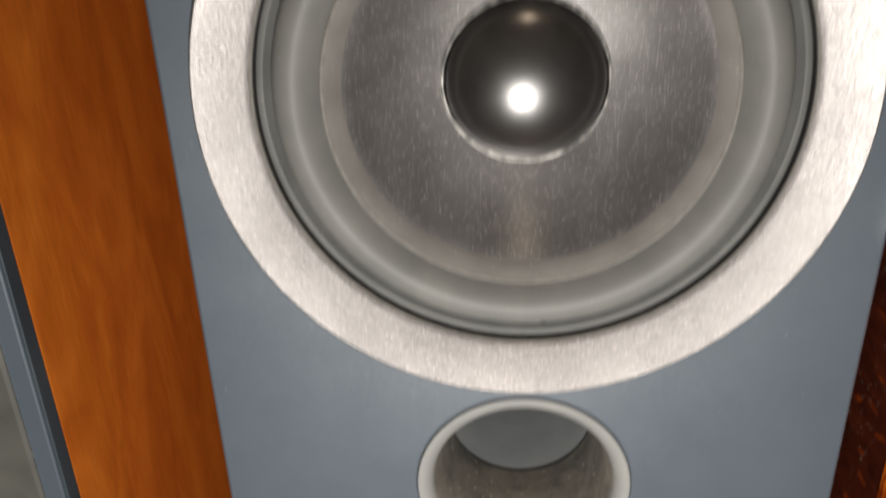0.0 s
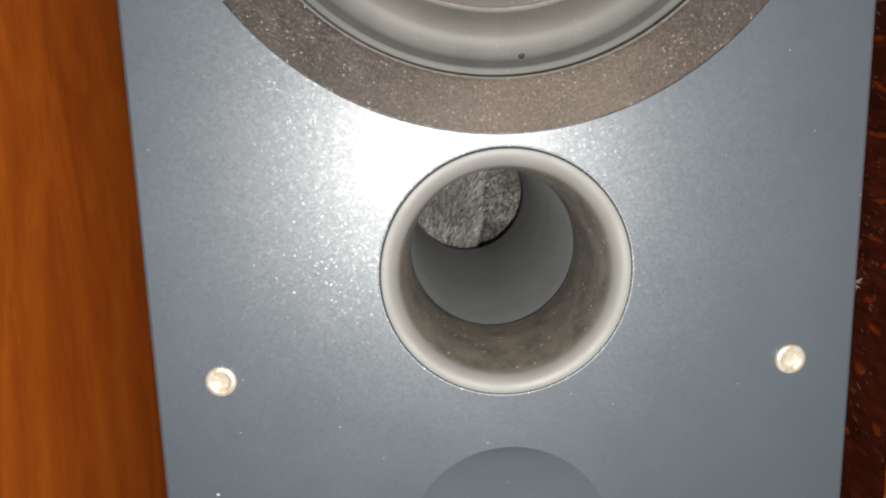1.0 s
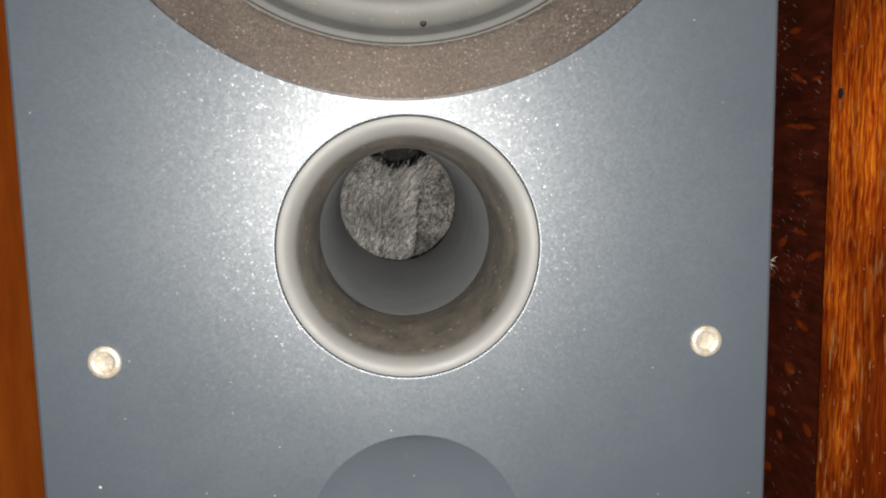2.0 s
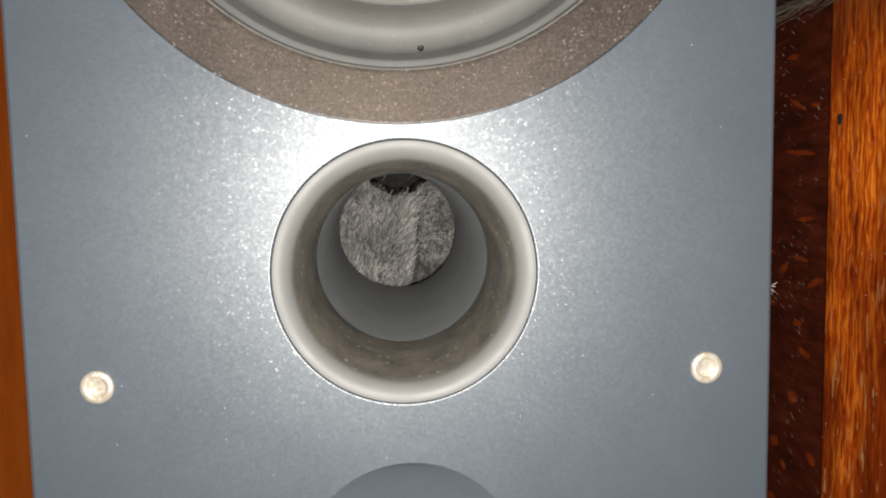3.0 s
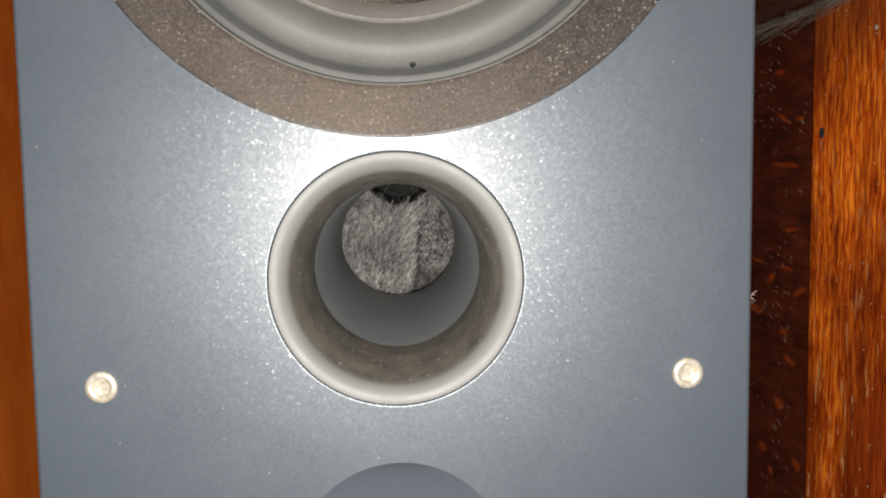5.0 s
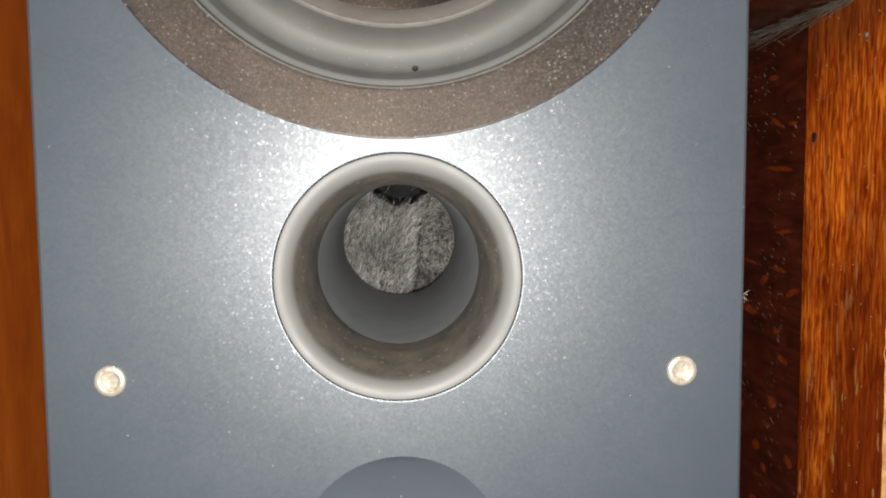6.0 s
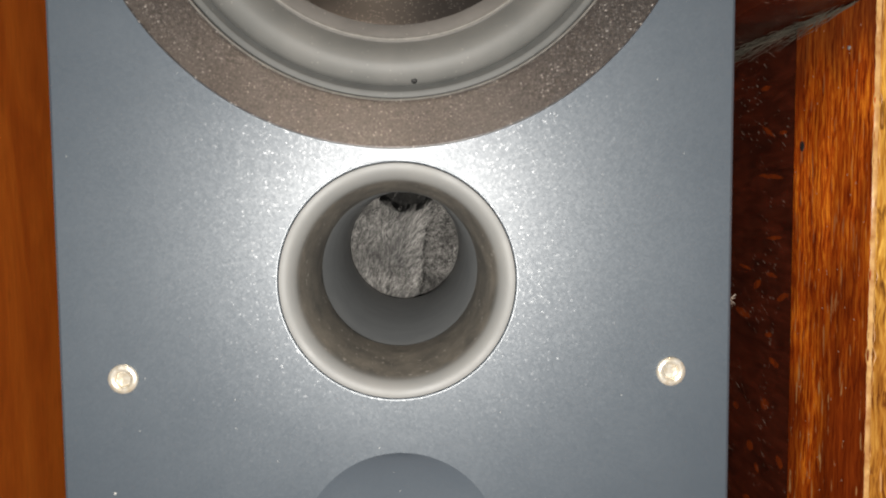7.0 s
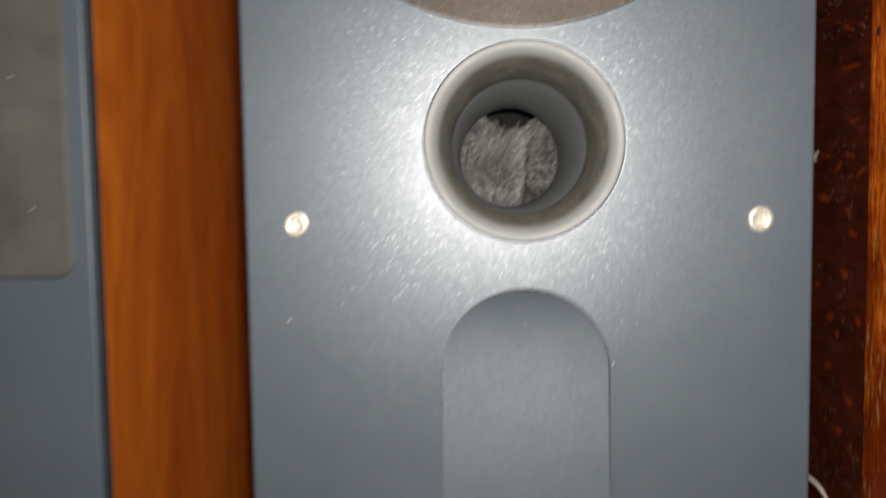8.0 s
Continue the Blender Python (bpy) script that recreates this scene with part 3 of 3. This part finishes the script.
pad = part("wadding", wadding(), PAD_SHADE, speaker, "grey fibrous damping wadding behind the tube, its base blackened as shade", True)
tagged(part("fibre", fibres(), FIBRE, pad, "loose grey fibres"), kind="stuff")


def bolt(x, z, turn):
    """A socket-headed bolt, its rounded head a little proud of the board."""
    y = -0.0014
    bm = lathe([(0.0044, y + 0.012), (0.0044, y + 0.0018), (0.0050, y + 0.0016), (0.0052, y + 0.0011), (0.0050, y + 0.0005), (0.0045, y + 0.0001), (0.0038, y), (0.0033, y + 0.0001)], x, z, 36)
    head = part("bolt", bm, BRASS, speaker, "pale brass socket-headed bolt", True)
    bm = bmesh.new()
    rings = []
    for round_off, r, yy in ((1.0, 0.0033, y + 0.0001), (0.35, 0.0030, y + 0.0003), (0.0, 0.0028, y + 0.0009), (0.0, 0.0026, y + 0.0016)):
        ring = []
        for k in range(36):
            a = 2 * math.pi * k / 36
            flat = r * math.cos(math.pi / 6) / math.cos((a % (math.pi / 3)) - math.pi / 6)
            q = round_off * r + (1 - round_off) * flat
            ring.append(bm.verts.new((x + q * math.cos(a + turn), yy, z + q * math.sin(a + turn))))
        rings.append(ring)
    for a, b in zip(rings, rings[1:]):
        for k in range(36):
            bm.faces.new((a[k], a[(k + 1) % 36], b[(k + 1) % 36], b[k]))
    tip = bm.verts.new((x, y + 0.0019, z))
    for k in range(36):
        bm.faces.new((rings[-1][k], rings[-1][(k + 1) % 36], tip))
    part("hex_socket", bm, BRASS, head, "", True)


bolt(*BOLTS[0], 0.3)
bolt(*BOLTS[1], 0.8)

# ---- its neighbour, another loudspeaker with a dark plate on its front ----
second = thing("loudspeaker", (-0.1766 - WIDE / 2, -0.0126, 0), "neighbouring loudspeaker with cherry side and dark rounded plate in its front", "loudspeaker", "loudspeakers")
cabinet(second, 0.008)
part("baffle", box(-WIDE / 2, WIDE / 2 - 0.0012, 0.0, 0.0078, 0, HIGH, 0.0008), PAINT, second, "blue-grey metallic painted front board")
part("baffle_edge", box(WIDE / 2 - 0.0011, WIDE / 2 + 0.0002, 0.0006, 0.0079, 0, HIGH, 0.0004), EDGE, second, "dark blue edge of the front board")
PLATE_RIGHT, PLATE_LOW = WIDE / 2 - 0.0088, Z0 - 0.0535


def rounded_plate(x0, x1, z0, z1, r, y0, y1):
    bm = bmesh.new()
    loops = []
    for d, y in ((0.0, y1), (0.0, y0 + 0.0012), (0.0012, y0)):
        pts = []
        for cx, cz, a0 in ((x1 - r, z0 + r, -90), (x1 - r, z1 - r, 0), (x0 + r, z1 - r, 90), (x0 + r, z0 + r, 180)):
            for k in range(9):
                a = radians(a0 + 90 * k / 8)
                pts.append(bm.verts.new((cx + (r - d) * math.cos(a), y, cz + (r - d) * math.sin(a))))
        loops.append(pts)
    for a, b in zip(loops, loops[1:]):
        for k in range(len(a)):
            bm.faces.new((a[k], a[(k + 1) % len(a)], b[(k + 1) % len(a)], b[k]))
    bm.faces.new(loops[-1])
    return bm


part("front_plate", rounded_plate(-PLATE_RIGHT, PLATE_RIGHT, PLATE_LOW, PLATE_LOW + 0.40, 0.007, -0.0020, 0.001), PLATE, second, "dark grey rounded plate with dusty scratches")

# ---- the old oak table beside it ----
table = thing("side_table", (0.40, 0.20, 0), "old dark-varnished oak side table with worn edges, beside the loudspeaker", "table")
LEG_X, LEG_Y, UNDER = 0.157, -0.0195, Z0 + 0.0945


def at_table(bm):
    bmesh.ops.translate(bm, verts=bm.verts, vec=(-0.40, -0.20, 0))
    return bm


def leg_side():
    return at_table(box(LEG_X, LEG_X + 0.06, LEG_Y + 0.0010, 0.0405, 0, UNDER, 0.0007))


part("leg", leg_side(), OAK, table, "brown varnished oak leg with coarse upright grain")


def worn_edge():
    """The rubbed front corner of the leg, chipped along its length."""
    bm = bmesh.new()
    rows = []
    n = 320
    for k in range(n + 1):
        z = UNDER * k / n
        w = 0.0005 + 0.0010 * noise.noise(Vector((0, 0, z * 45))) + 0.0012 * noise.noise(Vector((3, 0, z * 260)))
        w = min(0.0015, max(0.0003, w))
        c = 0.0006 + 0.0002 * noise.noise(Vector((9, 0, z * 90)))
        rows.append([bm.verts.new(v) for v in ((LEG_X - 0.0001, LEG_Y + 0.0007 + w, z), (LEG_X + c, LEG_Y + c, z), (LEG_X + 0.0007 + w, LEG_Y - 0.0001, z), (LEG_X + 0.004, LEG_Y + 0.004, z))])
    for a, b in zip(rows, rows[1:]):
        for j in range(4):
            bm.faces.new((a[j], a[(j + 1) % 4], b[(j + 1) % 4], b[j]))
    return at_table(bm)


part("worn_corner", worn_edge(), BARE, table, "rubbed pale corner of the leg", True)
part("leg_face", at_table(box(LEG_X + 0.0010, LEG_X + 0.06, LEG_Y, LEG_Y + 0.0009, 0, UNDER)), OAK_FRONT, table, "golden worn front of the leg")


def blob(place, size, seed):
    """A small uneven lump."""
    bm = bmesh.new()
    bmesh.ops.create_icosphere(bm, subdivisions=2, radius=1)
    for v in bm.verts:
        v.co *= 1 + 0.3 * noise.noise(v.co * 1.7 + Vector((seed, 0, 0)))
        v.co = Vector((v.co.x * size[0], v.co.y * size[1], v.co.z * size[2])) + Vector(place)
    return bm


part("knot", at_table(blob((LEG_X + 0.0001, 0.0330, Z0 + 0.0472), (0.0005, 0.0020, 0.0022), 2)), BLACK, table, "small dark knot in the leg", True)
part("nail_head", at_table(blob((LEG_X, -0.0010, Z0 + 0.0795), (0.0004, 0.0010, 0.0008), 5)), DUST_GREY, table, "pale filled nail head", True)
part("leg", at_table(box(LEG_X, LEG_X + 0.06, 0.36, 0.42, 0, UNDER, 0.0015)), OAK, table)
for y0, y1 in ((LEG_Y, 0.043), (0.36, 0.42)):
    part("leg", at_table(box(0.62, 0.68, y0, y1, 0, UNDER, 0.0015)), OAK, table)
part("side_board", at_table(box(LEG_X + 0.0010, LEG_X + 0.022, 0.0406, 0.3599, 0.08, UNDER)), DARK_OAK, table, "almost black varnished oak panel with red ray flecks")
part("side_board", at_table(box(0.655, 0.672, 0.0431, 0.3599, 0.08, UNDER)), DARK_OAK, table)
part("back_board", at_table(box(LEG_X + 0.0601, 0.6199, 0.39, 0.407, 0.08, UNDER)), DARK_OAK, table)
part("tabletop", at_table(box(0.127, 0.71, -0.03, 0.45, UNDER + 0.0002, UNDER + 0.024, 0.003)), DARK_OAK, table, "thick dark oak top overhanging the legs")


def cobweb():
    """Dusty threads along the corner under the table's top."""
    bm = bmesh.new()
    rnd = random.Random(5)
    for k in range(95):
        y0 = rnd.uniform(-0.012, 0.10)
        y1 = y0 + rnd.uniform(0.02, 0.07)
        xs = 0.0008 if y0 > 0.041 else 0.0
        a = Vector((LEG_X + xs - rnd.uniform(0.0005, 0.006), y0, UNDER - rnd.uniform(0.0003, 0.002)))
        b = Vector((LEG_X + xs - rnd.uniform(0.0005, 0.009), y1, UNDER - rnd.uniform(0.0003, 0.011) * rnd.random()))
        w = rnd.uniform(0.00004, 0.00012)
        pts = [a.lerp(b, s / 5) + Vector((0, 0, -0.002 * math.sin(math.pi * s / 5) * rnd.random())) for s in range(6)]
        rings = []
        for p in pts:
            rings.append([bm.verts.new(p + Vector((w * math.cos(t), 0, w * math.sin(t)))) for t in (0.5, 2.6, 4.7)])
        for r0, r1 in zip(rings, rings[1:]):
            for j in range(3):
                bm.faces.new((r0[j], r0[(j + 1) % 3], r1[(j + 1) % 3], r1[j]))
    return bm


tagged(part("cobweb", cobweb(), WEB, None), "dusty grey cobweb threads under the table's top", "cobweb", kind="stuff")


def cord(points, r, sides=8):
    """A round cord along a smooth line through a few places."""
    bm = bmesh.new()
    pts = []
    ext = [points[0]] + points + [points[-1]]
    for k in range(len(points) - 1):
        a, b, c, d = (Vector(p) for p in ext[k:k + 4])
        for j in range(8):
            u = j / 8
            pts.append(0.5 * ((2 * b) + (c - a) * u + (2 * a - 5 * b + 4 * c - d) * u * u + (3 * b - a - 3 * c + d) * u ** 3))
    pts.append(Vector(points[-1]))
    rings = []
    for k, p in enumerate(pts):
        t = (pts[min(k + 1, len(pts) - 1)] - pts[max(k - 1, 0)]).normalized()
        u = t.cross(Vector((0.3, 1, 0.2))).normalized()
        v = t.cross(u)
        rings.append([bm.verts.new(p + r * (math.cos(2 * math.pi * j / sides) * u + math.sin(2 * math.pi * j / sides) * v)) for j in range(sides)])
    for a, b in zip(rings, rings[1:]):
        for j in range(sides):
            bm.faces.new((a[j], a[(j + 1) % sides], b[(j + 1) % sides], b[j]))
    return bm


lead = part("cable", cord([(0.134, 0.20, 0.0025), (0.136, 0.12, Z0 - 0.155), (0.1385, 0.062, Z0 - 0.160), (0.1440, 0.047, Z0 - 0.1685), (0.149, 0.02, Z0 - 0.20), (0.146, -0.02, 0.06), (0.14, -0.08, 0.0025), (0.1, -0.14, 0.0025)], 0.0007), CABLE, None, smooth=True)
tagged(lead, "thin pale cable hanging between loudspeaker and table", "cable")


def lint():
    """A few pale fibres caught on the front board's edge."""
    bm = bmesh.new()
    rnd = random.Random(12)
    for k in range(7):
        a = Vector((WIDE / 2 + 0.0003, rnd.uniform(0.0002, 0.004), Z0 - 0.0085 + rnd.uniform(-0.0018, 0.0018)))
        b = a + Vector((rnd.uniform(0.0004, 0.0022), rnd.uniform(-0.001, 0.001), rnd.uniform(-0.0018, 0.001)))
        w = rnd.uniform(0.00006, 0.00016)
        rings = [[bm.verts.new(a.lerp(b, u) + Vector((0, w * math.cos(q), w * math.sin(q)))) for q in (0.5, 2.6, 4.7)] for u in (0, 0.5, 1)]
        for r0, r1 in zip(rings, rings[1:]):
            for j in range(3):
                bm.faces.new((r0[j], r0[(j + 1) % 3], r1[(j + 1) % 3], r1[j]))
    return bm


tagged(part("lint", lint(), CABLE, None), "pale lint fibres caught on the loudspeaker's edge", "lint", kind="stuff")
